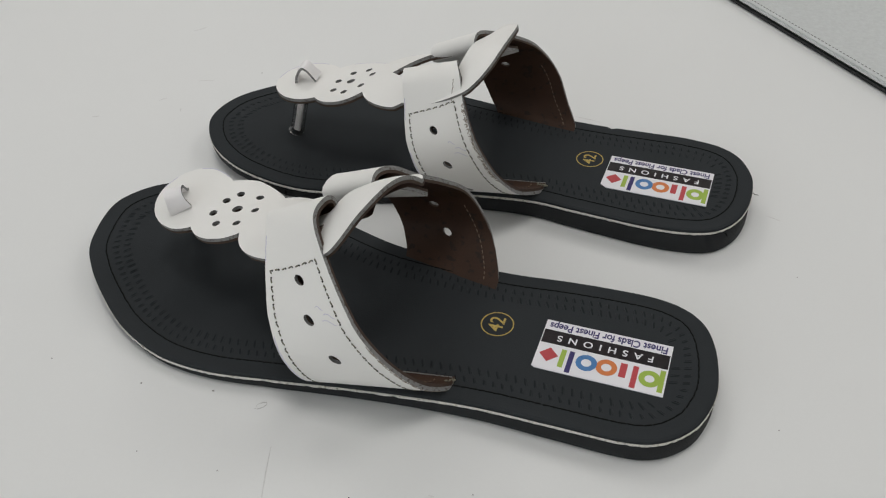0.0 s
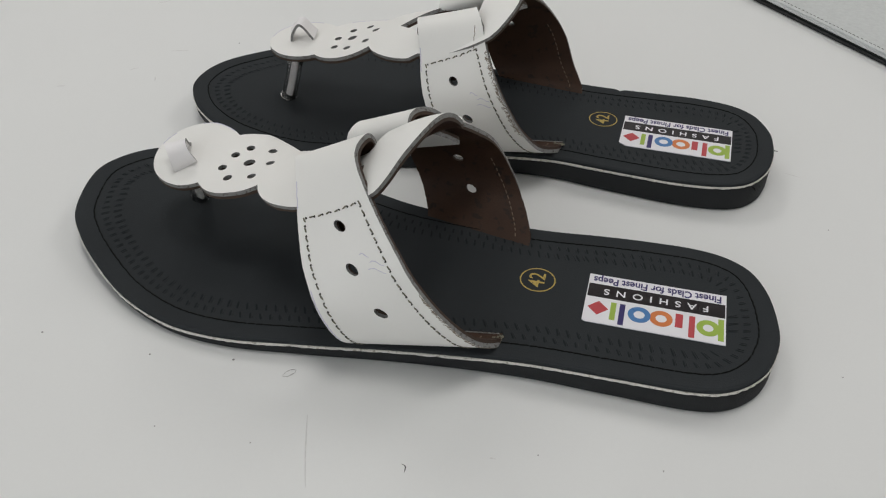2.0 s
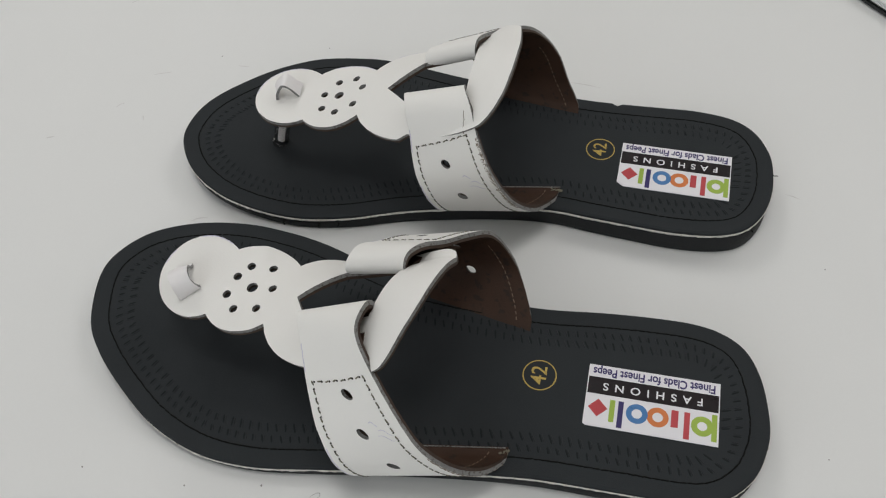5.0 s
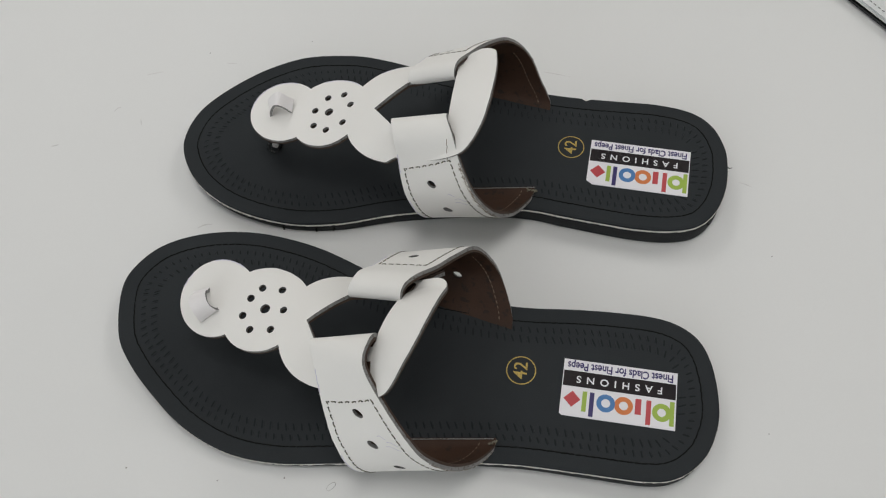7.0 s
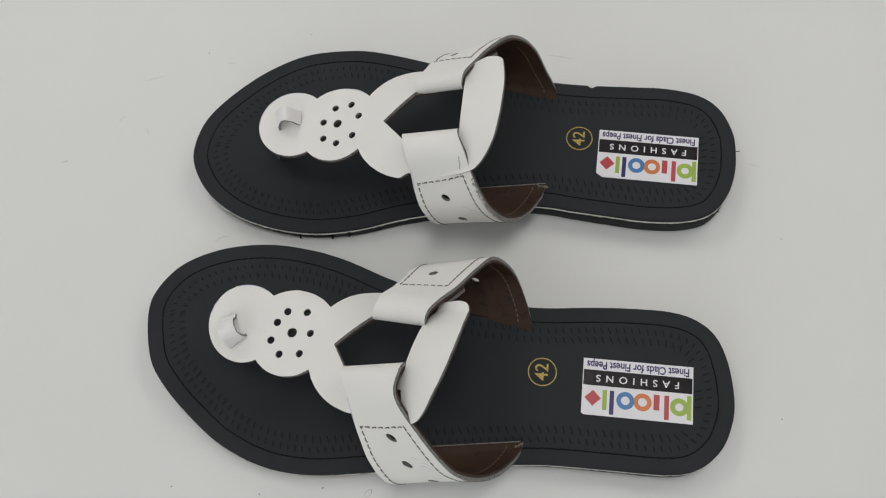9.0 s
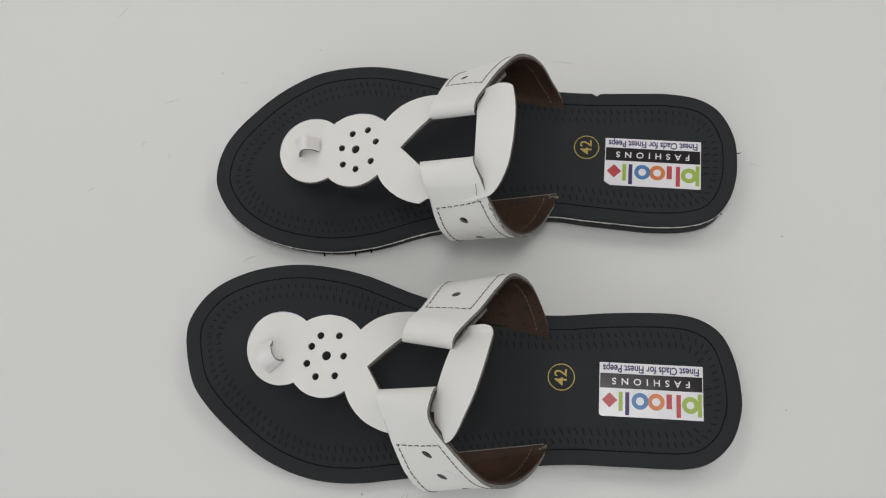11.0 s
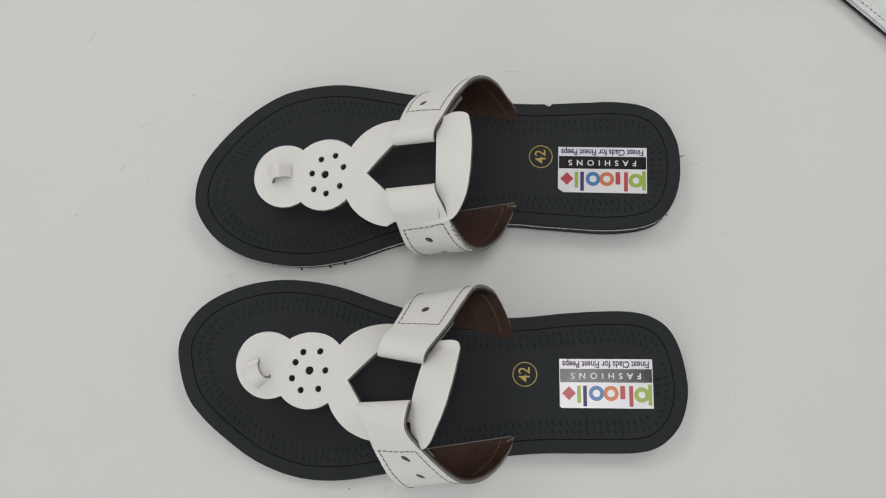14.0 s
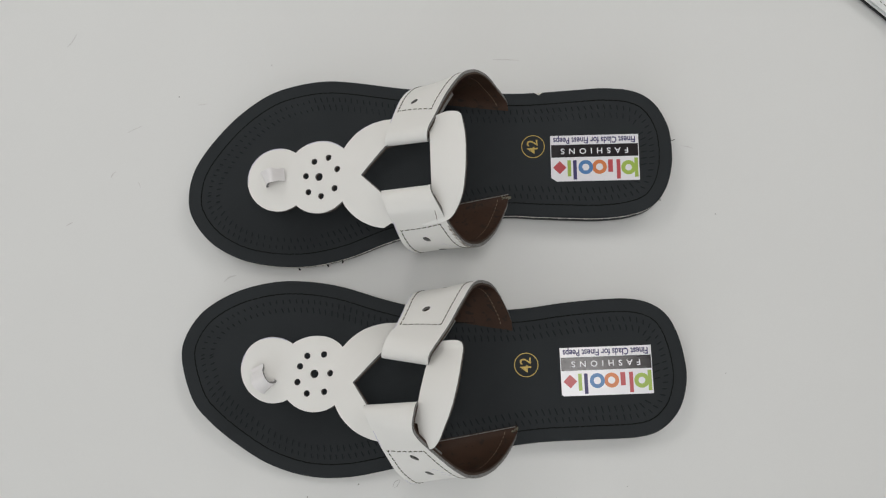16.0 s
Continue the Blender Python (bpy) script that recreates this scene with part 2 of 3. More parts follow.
def wall_with_window(x0, x1, z0, z1, y):
    """The wall behind the camera, open where an unseen window is added round the front fill lamp, with a frame and two
    panes.
    """
    bm = bmesh.new()
    for ax, bx, az, bz in ((-2.6, x0, -0.75, 2.1), (x1, 2.6, -0.75, 2.1), (x0, x1, -0.75, z0), (x0, x1, z1, 2.1)):
        box_at(bm, ((ax + bx) / 2, y, (az + bz) / 2), (bx - ax, 0.1, bz - az))
    me = bpy.data.meshes.new("wall_south")
    bm.to_mesh(me)
    bm.free()
    me.materials.append(WALL_PAINT)
    tagged(new("wall_south", me), "plain white wall with an added opening for the fill light", "", "", "structure")
    window = tagged(new("added_window"), "unseen wide window with a white frame and clear panes, added round the fill light", "window", "", "structure")
    window.location = ((x0 + x1) / 2, y, (z0 + z1) / 2)
    w, h = x1 - x0, z1 - z0
    bm = bmesh.new()
    for cx, cz, sx, sz in ((-w / 2 + 0.025, 0, 0.05, h), (w / 2 - 0.025, 0, 0.05, h), (0, 0, 0.05, h - 0.1), (0, h / 2 - 0.025, w - 0.1, 0.05), (0, -h / 2 + 0.025, w - 0.1, 0.05)):
        box_at(bm, (cx, -0.02, cz), (sx, 0.05, sz), bevel=0.004)
    part("window_frame", bm, WALL_PAINT, window, "white painted frame")
    for cx in (-w / 4, w / 4):
        bm = bmesh.new()
        box_at(bm, (cx, -0.02, 0), (w / 2 - 0.076, 0.004, h - 0.102))
        part("pane", bm, CLEAR, window, "clear glass").visible_shadow = False


wall_with_window(-2.4, 0.0, -0.05, 1.75, -2.25)
slab("wall_east", (0.1, 5.2, 2.85), (2.65, 0.4, 0.675), WALL_PAINT, "plain white wall")
slab("wall_west", (0.1, 5.2, 2.85), (-2.65, 0.4, 0.675), WALL_PAINT, "plain white wall")
tabletop = slab("table", (2.2, 1.5, 0.03), (0, 0.25, -0.015), TABLE_WHITE, "glossy white laminate table top with faint scuffs", "structure", "table", 0.002)

for x, y in ((-1.0, -0.4), (1.0, -0.4), (-1.0, 0.9), (1.0, 0.9)):
    leg = bmesh.new()
    box_at(leg, (x, y, -0.389), (0.05, 0.05, 0.718), bevel=0.003)
    part("leg", leg, TABLE_WHITE, tabletop)


def wisp(points, radius):
    """A thin round line through points in millimetres, tapering at its ends."""
    line = spline([Vector(p) for p in points], 8)
    verts, faces = [], []
    for k, p in enumerate(line):
        t = (line[min(k + 1, len(line) - 1)] - line[max(k - 1, 0)]).normalized()
        side = t.cross(Vector((0, 0, 1))).normalized()
        up = side.cross(t)
        r = radius * (0.35 + 0.65 * math.sin(math.pi * k / (len(line) - 1)))
        verts += [p + side * r * math.cos(2 * math.pi * i / 6) + up * r * math.sin(2 * math.pi * i / 6) for i in range(6)]
        if k:
            first = 6 * (k - 1)
            faces += [(first + i, first + (i + 1) % 6, first + 6 + (i + 1) % 6, first + 6 + i) for i in range(6)]
    return mesh_of("wisp", verts, faces, [SCUFF if radius > 0.2 else DIRT if radius < 0.1 else THREAD_BLACK])


def table_marks():
    """Scuffs on the laminate, and crumbs and a curl of thread lying on it."""
    rng = random.Random(12)
    for x0, y0, x1, y1, wide in ((-28.8, 178.4, -12.9, 176.9, 0.3), (-287.8, 210.2, -293.9, 201.6, 0.4), (-245.9, 147.6, -254.8, 143.8, 0.35), (-261.5, 119.5, -264.6, 115.6, 0.35), (-291.2, 87.4, -287.2, 89.3, 0.4),
                                 (-248.0, 112.6, -246.1, 108.7, 0.3), (-211.1, 159.2, -205.2, 159.6, 0.35), (-195.3, 48.5, -188.2, 52.0, 0.35), (81.1, 117.6, 88.2, 115.6, 0.3), (-21.4, -89.4, -19.4, -89.0, 0.3), (-84.2, -88.2, -74.3, -116.0, 0.23)):
        mid = ((x0 + x1) / 2 + rng.uniform(-0.8, 0.8), (y0 + y1) / 2 + rng.uniform(-0.8, 0.8), 0)
        me = wisp(((x0, y0, 0), mid, (x1, y1, 0)), wide)
        me.transform(Matrix.Diagonal((1, 1, 0.04, 1)))
        part_mesh("scuff", me, tabletop, "faint grey scuff")
    thread = new("thread_curl", wisp(((-98.8, -73.9, 0.12), (-98.4, -71.9, 0.2), (-96.7, -70.3, 0.3), (-95.3, -70.2, 0.25), (-95.5, -71.7, 0.2), (-97.2, -73.8, 0.15), (-98.7, -74.2, 0.3)), 0.085))
    tagged(thread, "short curled dark thread lying on the white table", "thread")
    mark = new("ink_mark", wisp(((-48.1, -99.2, 0), (-46.8, -99.7, 0), (-46.5, -102.1, 0)), 0.19))
    mark.data.transform(Matrix.Diagonal((1, 1, 0.2, 1)))
    tagged(mark, "small dark comma-shaped mark on the white table", "mark")
    for x, y, r in ((-118.5, -71.5, 0.55), (-190.4, -77.9, 0.45), (-147.9, -77.3, 0.4), (97.5, 74.9, 0.4), (94.3, -18.5, 0.35), (-6.6, -83.8, 0.35), (33.4, -79.1, 0.35), (-130.3, -106.6, 0.35), (-97.6, -104.4, 0.35), (-165.3, 182.3, 0.35), (-222.8, 165.0, 0.5)):
        bm = bmesh.new()
        bmesh.ops.create_icosphere(bm, subdivisions=2, radius=r * 0.0008)
        for v in bm.verts:
            v.co *= 1 + 0.5 * noise.noise(v.co * 3000 + Vector((x, y, 0)))
            v.co.z *= 0.45
        me = bpy.data.meshes.new("crumb")
        bm.to_mesh(me)
        bm.free()
        me.materials.append(DIRT)
        ob = new("crumb", me)
        ob.location = (x * 0.001, y * 0.001, r * 0.0004)
        tagged(ob, "tiny grey crumb of dirt lying on the white table", "crumb", "crumbs on the table")


table_marks()


# ---- sandals ----
SOLE_NEAR = ((-142.2, 14.9), (-139.7, 29), (-129.6, 42.8), (-112.2, 52.7), (-91.3, 57.6), (-71.2, 57.4), (-50, 53.2), (-25.1, 44.5), (-4, 38.8), (19.3, 36.4), (49.5, 35.2), (76.1, 37.4), (95.3, 38.4), (112.7, 38.2), (125, 35.3), (134.4, 28.4), (140.3, 16), (143.2, -1), (142.3, -13), (137.5, -25.5), (127.5, -35.3), (114, -39.3), (86.7, -39.7), (54.4, -40.3), (13.4, -45.2), (-23, -51.1), (-50, -54.8), (-73, -53.2), (-94.6, -45.3), (-112.8, -32.9), (-127.5, -19.8), (-136.7, -6.8))
SOLE_FAR = ((-139.6, 15), (-137.7, 28.2), (-127.7, 42.8), (-111.5, 53.4), (-91.8, 58.6), (-70, 59.6), (-46.9, 55.8), (-20.4, 47.2), (15.9, 39.5), (43.8, 36.2), (64.3, 37.8), (80.5, 39.2), (100, 40.5), (118.1, 39.3), (131, 34.6), (139.2, 24.6), (143.5, 11), (144.1, -4), (142.1, -14.9), (135.5, -27), (124.5, -34.3), (108, -37.2), (91.2, -37.2), (69.1, -36.9), (50.8, -37.5), (15.8, -40.6), (-13.4, -45), (-40.3, -50.2), (-58.2, -52.2), (-76, -50.4), (-93, -44.8), (-110.9, -32.2), (-126.1, -15.8), (-136, -0.3))
NEAR_SHOE, FAR_SHOE = (SOLE_NEAR, 1, -12.0, None), (SOLE_FAR, -1, 114.0, 69.2)
TOP = 21.0
SLOPE, ACROSS, BASE = 0.0296, 0.022, 10.86


def sole_outline(shoe, inset=0.0, per=16, nicked=False, rough=False):
    """The sole's outline, counter-clockwise. A shoe is its outline, its side (1, or -1 for the other foot), its place across the table and its nick."""
    points, side, _, nick = shoe
    line = spline([Vector((x, y, 0)) for x, y in points], per, True)
    out = []
    for k, p in enumerate(line):
        t = (line[(k + 1) % len(line)] - line[k - 1]).normalized()
        inward = Vector((t.y, -t.x, 0))
        inset_here = inset + (0.32 * (noise.noise(p * 0.55) + 0.6 * noise.noise(p * 1.7)) if rough else 0.0)
        cut = 1.6 * max(0.0, 1 - abs(p.x - nick) / 2.6) if nicked and nick and p.y < 0 else 0.0
        out.append(p + inward * (cut - inset_here))
    out = [Vector((p.x, p.y * side, 0)) for p in out]
    area = sum(a.x * b.y - b.x * a.y for a, b in zip(out, out[1:] + out[:1]))
    return out if area > 0 else out[::-1]


def lift(x):
    """The toe end curls up a little."""
    return 7.5 * max(0.0, (-x - 68) / 73) ** 1.35


def under(shoe, p):
    """The height of the outsole's underside, which follows the table: the sole is a wedge, thicker at the heel, slightly arched at the waist."""
    arch = 0.5 * math.exp(-((p.x - 25) / 32) ** 2)
    return BASE - SLOPE * p.x - ACROSS * (p.y + shoe[2] - 40) + arch


def sole_layer(name, shoe, rings, mat, parent, label, nicked=False):
    """A lofted layer of the sole. rings: (inset, z) from below upwards; heights under 4 count from the underside."""
    loops = [[Vector((p.x, p.y, lift(p.x) + (z if z > 4 else under(shoe, p) + z))) for p in sole_outline(shoe, inset, nicked=nicked, rough=name == "welt")] for inset, z in rings]
    n = len(loops[0])
    # the closing faces are filled across in strips, so that they follow the curl of the toe
    verts = [v for lp in loops for v in lp]
    faces = []
    for k in range(len(loops) - 1):
        for i in range(n):
            j = (i + 1) % n
            faces.append((k * n + i, k * n + j, (k + 1) * n + j, (k + 1) * n + i))
    me = mesh_of(name, verts, faces, [mat])
    bm = bmesh.new()
    bm.from_mesh(me)
    bm.verts.ensure_lookup_table()
    for first, flip in ((0, True), ((len(loops) - 1) * n, False)):
        ring = [bm.verts[first + i] for i in range(n)]
        tip = min(range(n), key=lambda i: ring[i].co.x)
        left, right = tip, tip
        while (right + 1) % n != left and right % n != (left - 1) % n:
            a, b = ring[left % n], ring[right % n]
            c, d = ring[(left - 1) % n], ring[(right + 1) % n]
            quad = [a, b, d, c] if a is not b else [a, d, c]
            if c is d:
                quad = [a, b, d]
            face = bm.faces.new(quad)
            if face.normal.length < 0.5:
                face.normal_update()
            if (face.normal.z > 0) == flip:
                face.normal_flip()
            if c is d:
                break
            left, right = left - 1, right + 1
    bm.to_mesh(me)
    bm.free()
    for poly in me.polygons:
        poly.use_smooth = abs(poly.normal.z) < 0.8
    return part_mesh(name, me, parent, label)


THICK, LINING = 1.6, 1.2


def ruled(front, rear):
    """The surface between a strap's two edges, in millimetres along and across. Returns surface(u, v), its length and its width."""
    per = 10
    a, b = spline(front, per), spline(rear, per)
    mid = [p.lerp(q, 0.5) for p, q in zip(a, b)]
    runs = [0.0]
    for p, q in zip(mid, mid[1:]):
        runs.append(runs[-1] + (q - p).length)
    width = sum((p - q).length for p, q in zip(a, b)) / len(a)

    def place(u, v):
        u = min(max(u, 0.0), runs[-1] - 1e-4)
        k = max(0, min(len(runs) - 2, int(np.searchsorted(runs, u)) - 1))
        t = (u - runs[k]) / (runs[k + 1] - runs[k])
        p, q = a[k].lerp(a[k + 1], t), b[k].lerp(b[k + 1], t)
        return p.lerp(q, v / width)

    def surface(u, v):
        p = place(u, v)
        du = place(u + 1.0, v) - place(u - 1.0, v)
        dv = place(u, v + 0.5) - place(u, v - 0.5)
        return p, du.cross(dv).normalized()

    return surface, runs[-1], width, runs


def strap(side_sign, front, rear, holes, seam_at, parent, label, frayed=None):
    """A side strap: white leather outside, brown lining inside, sewn round its edges, and folded back round the ring."""
    surface, length, width, runs = ruled(front, rear)
    if side_sign < 0:
        plain = surface

        def surface(u, v):
            p, n = plain(u, v)
            return p, -n
    steps = int(length / 1.2)
    along = [length * k / steps for k in range(steps + 1)]
    outline = [(u, 0.0) for u in along] + [(length, width * k / 16) for k in range(1, 16)] + [(u, width) for u in reversed(along)] + [(0.0, width * k / 16) for k in range(15, 0, -1)]
    cut = [hole(u, v * width, 2.05, 2.05 * width / real) for u, v, real in holes]
    outer = part_mesh("strap", sheet("strap", outline, cut, surface, 0.0, THICK, 1.3, [WHITE_LEATHER, RAW_EDGE, RAW_EDGE]), parent, label)
    lining = part_mesh("lining", sheet("lining", outline, cut, surface, -LINING, -0.02, 1.7, [BROWN_LINING, BROWN_EDGE, BROWN_LINING]), outer, "dark brown leather lining")
    # seam: along both edges up to the slanting cross seam
    fore, aft = 0.085 * width, width - 0.145 * width
    at_fore, at_aft = seam_at
    seam = [surface(6 + (at_fore - 6) * k / 59, fore) for k in range(60)]
    seam += [surface(at_fore + (at_aft - at_fore) * k / 19, fore + (aft - fore) * k / 19) for k in range(1, 20)]
    seam += [surface(at_aft - (at_aft - 6) * k / 59, aft) for k in range(1, 60)]
    seam = [(p + n * THICK + n.cross(Vector((1, 0.3, 0.2))) * 0.28 * noise.noise(p * 0.5), n) for p, n in seam]
    thread = part_mesh("stitching", stitches("stitching", seam, 3.3, 2.0, 0.3, THREAD_DARK, 14), outer, "dark olive thread")
    tagged(thread, kind="stuff")
    dots = part_mesh("needle_line", stitches("needle_line", seam, 3.3, 0.7, 0.42, THREAD_DARKER, 35, 3, 0.7, None, 1.2), outer, "dark needle holes")
    tagged(dots, kind="stuff")
    back = [surface(4 + 34 * k / 39, aft) for k in range(40)]
    thread = part_mesh("stitching", stitches("stitching", [(p - n * LINING, -n) for p, n in back], 2.6, 1.9, 0.22, THREAD_TAN), outer, "tan thread on the lining")
    tagged(thread, kind="stuff")
    # the cutter's pen line, left along the front edge
    trace = [surface(20 + (runs[-1] * 0.62 - 20) * k / 89, 0.35) for k in range(90)]
    trace = [(p + n * THICK, n) for p, n in trace]
    pen = part_mesh("pen_line", stitches("pen_line", trace, 2.6, 3.2, 0.22, PEN, 0, 9, 0.2, lambda c: noise.noise(c * 0.07) < -0.1), outer, "faint violet pen line along the edge")
    tagged(pen, kind="stuff")
    if frayed:
        # torn fibres where the rear edge rubbed
        scatter = random.Random(31)
        rub = [surface(frayed[0] + (frayed[1] - frayed[0]) * k / 129 + scatter.uniform(-1, 1), width - 0.1 - frayed[2] * scatter.random() ** 2) for k in range(130)]
        torn = part_mesh("frayed_edge", stitches("frayed_edge", [(p + n * THICK, n) for p, n in rub], 1.3, 1.4, 0.15, TORN, 20, 21), outer, "frayed brown fibres along the worn edge")
        tagged(torn, kind="stuff")
        crack = [] if frayed[2] < 1 else [surface(78 + 8 * k / 11, aft - 1.2 + 2.4 * k / 11 + scatter.uniform(-0.3, 0.3)) for k in range(12)]
        if crack:
            part_mesh("crease", stitches("crease", [(p + n * THICK, n) for p, n in crack], 1.1, 1.4, 0.16, TORN, 0, 2), outer, "brown crease in the leather")
    if side_sign < 0:
        cut_end = [surface(0.6, width * k / 30) for k in range(31)]
        part_mesh("cut_end", stitches("cut_end", [(p - n * LINING, -n) for p, n in cut_end], 1.5, 1.7, 0.26, RAW_EDGE, 0, 6), outer, "pale raw end of the strap")
        # the last stitches, knotted where the strap goes into the sole
        rng = random.Random(int(length * 10))
        end, _ = surface(3.0, width - 1.0)
        line = [(end + Vector((rng.uniform(-2.5, 2.5), rng.uniform(-1.6, 1.6), TOP + 0.5 - end.z + rng.uniform(0, 1.0))), Vector((0, 0, 1))) for _ in range(9)]
        part_mesh("thread_knot", stitches("thread_knot", line, 1.4, 2.4, 0.4, THREAD_DARK, 40), outer, "knotted end of the thread")
        for du, v, long in ((0.0, 0.66, 5.0), (2.6, 0.7, 4.0), (4.6, 0.62, 2.5)):
            stroke = [surface(55 + du + 0.5 * math.sin(k), v * width + long * k / 5) for k in range(6)]
            part_mesh("pen_mark", stitches("pen_mark", [(p + n * THICK, n) for p, n in stroke], 0.8, 1.2, 0.13, PEN, 3, 4, 0.2), outer, "faint violet pen stroke")
    return outer


def meet(c1, r1, c2, r2, sign):
    """Where two circles cross; sign picks the crossing with the greater or smaller y."""
    d = Vector((c2[0] - c1[0], c2[1] - c1[1]))
    far = d.length
    a = (r1 * r1 - r2 * r2 + far * far) / (2 * far)
    h = math.sqrt(max(0.0, r1 * r1 - a * a))
    u = d / far
    return Vector((c1[0] + u.x * a - sign * h * u.y, c1[1] + u.y * a + sign * h * u.x))


def angle_of(c, p):
    return math.degrees(math.atan2(p[1] - c[1], p[0] - c[0]))


def vamp(c1, c2, c3, radii, bar, opening, flower, ridge, heights, drops, bank, parent):
    """The toe strap: two discs and a broad lobe in one piece of leather, ending in a ring round an open wedge."""
    r1, r2, r3 = radii
    t1, b1 = meet(c1, r1, c2, r2, 1), meet(c1, r1, c2, r2, -1)
    t2, b2 = meet(c2, r2, c3, r3, 1), meet(c2, r2, c3, r3, -1)
    outline = arc(c1, r1, angle_of(c1, t1), angle_of(c1, b1) + 360, 44)[:-1]
    outline += arc(c2, r2, angle_of(c2, b1) + 360, angle_of(c2, b2) + 360, 18)[:-1]
    low, high = -98, 82
    outline += arc(c3, r3, angle_of(c3, b2) - (360 if angle_of(c3, b2) > 0 else 0), low, 14)
    outline += [tuple(p[:2]) for p in spline([(x, y, 0) for x, y in bar], 5)]
    outline += arc(c3, r3, high, angle_of(c3, t2), 16)[:-1]
    outline += arc(c2, r2, angle_of(c2, t2), angle_of(c2, t1), 18)[:-1]
    cut = [hole(c2[0] + x, c2[1] + y, 1.75 + 0.5 * (k == 0)) for k, (x, y) in enumerate(flower)]
    ring = [tuple(Vector(a).lerp(Vector(b), k / 6)) for a, b in zip(opening, opening[1:] + opening[:1]) for k in range(6)]
    hx, hz = [h[0] for h in heights], [h[1] for h in heights]
    fine = np.linspace(hx[0], hx[-1], 120)
    smooth_z = np.interp(fine, hx, hz)
    for _ in range(30):
        smooth_z[1:-1] = (smooth_z[:-2] + smooth_z[1:-1] * 2 + smooth_z[2:]) / 4

    def height(x, y):
        d = (y - ridge) / 25
        grow = min(1.0, max(0.0, (x + 60) / 60))
        rear = min(1.0, max(0.0, (x - 4) / 14))
        mid, bar_drop = drops[0 if d > 0 else 1]
        tilt = float(np.interp(x, (c1[0], c2[0], -32), (*bank, 0))) * (y - c2[1])
        bend = d * d if d < 0 else d * d + (min(d * d, 0.95) - d * d) * min(1.0, max(0.0, (x + 8) / 8))
        return float(np.interp(x, fine, smooth_z)) + tilt - grow * bend * (mid + (bar_drop - mid) * rear)

    def surface(x, y):
        n = Vector((height(x - 1, y) - height(x + 1, y), height(x, y - 1) - height(x, y + 1), 2)).normalized()
        return Vector((x, y, height(x, y))), n

    toe = part_mesh("toe_strap", sheet("toe_strap", outline, cut + [ring], surface, 0.0, THICK, 1.9, [WHITE_LEATHER, RAW_EDGE, RAW_EDGE]), parent, "white leather toe strap of two discs and an open ring")
    trace = []
    for x, y in outline:
        if (x < c1[0] + 4 or (x < c3[0] and y > c2[1] + 6)) and y > c1[1] - 5:
            p, nrm = surface(x, y)
            trace.append((p + (Vector((c2[0], c2[1], p.z)) - p).normalized() * 0.3 + nrm * THICK, nrm))
    first = 0
    for k in range(1, len(trace) + 1):
        if k == len(trace) or (trace[k][0] - trace[k - 1][0]).length > 6:
            if k - first > 4:
                pen = part_mesh("pen_line", stitches("pen_line", trace[first:k], 2.4, 3.0, 0.2, PEN, 0, 9, 0.2, lambda c: noise.noise(c * 0.09) < -0.05 or min((c.xy - t1).length, (c.xy - t2).length) < 4), toe, "faint violet pen line along the edge")
                tagged(pen, kind="stuff")
            first = k
    part_mesh("lining", sheet("lining", outline, cut + [ring], surface, -LINING, -0.02, 3.0, [BROWN_LINING, BROWN_EDGE, BROWN_LINING]), toe, "dark brown leather lining")
    return surface


def toe_post(foot, head, parent):
    """A clear plastic tube from the insole up to the toe disc."""
    a, b = Vector(foot), Vector(head)
    axis = (b - a).normalized()
    q = Vector((0, 0, 1)).rotation_difference(axis).to_matrix()
    long = (b - a).length
    rings = ((4.3, 0), (4.4, 0.8), (3.9, 1.8), (3.7, 4), (3.6, long * 0.6), (3.6, long), (3.1, long), (3.1, long * 0.6), (3.2, 4), (3.3, 1.8), (3.4, 0))
    verts, faces, n = [], [], 24
    for r, h in rings:
        verts += [a + q @ Vector((r * math.cos(2 * math.pi * k / n), r * math.sin(2 * math.pi * k / n), h)) for k in range(n)]
    for k in range(len(rings)):
        for i in range(n):
            j = (i + 1) % n
            m = (k + 1) % len(rings)
            faces.append((k * n + i, k * n + j, m * n + j, m * n + i))
    post = part_mesh("toe_post", mesh_of("toe_post", verts, faces, [CLEAR]), parent, "clear plastic toe post")
    bm = bmesh.new()
    m = Matrix.Translation((a + b) / 2 * 0.001) @ Vector((0, 0, 1)).rotation_difference(axis).to_matrix().to_4x4()
    box_at(bm, (0, 0, 0), (0.0034, 0.0017, long * 0.001 - 0.0012), m, 0.0004)
    part("cord", bm, TAPE, post, "flat white cord inside the post")
    return post


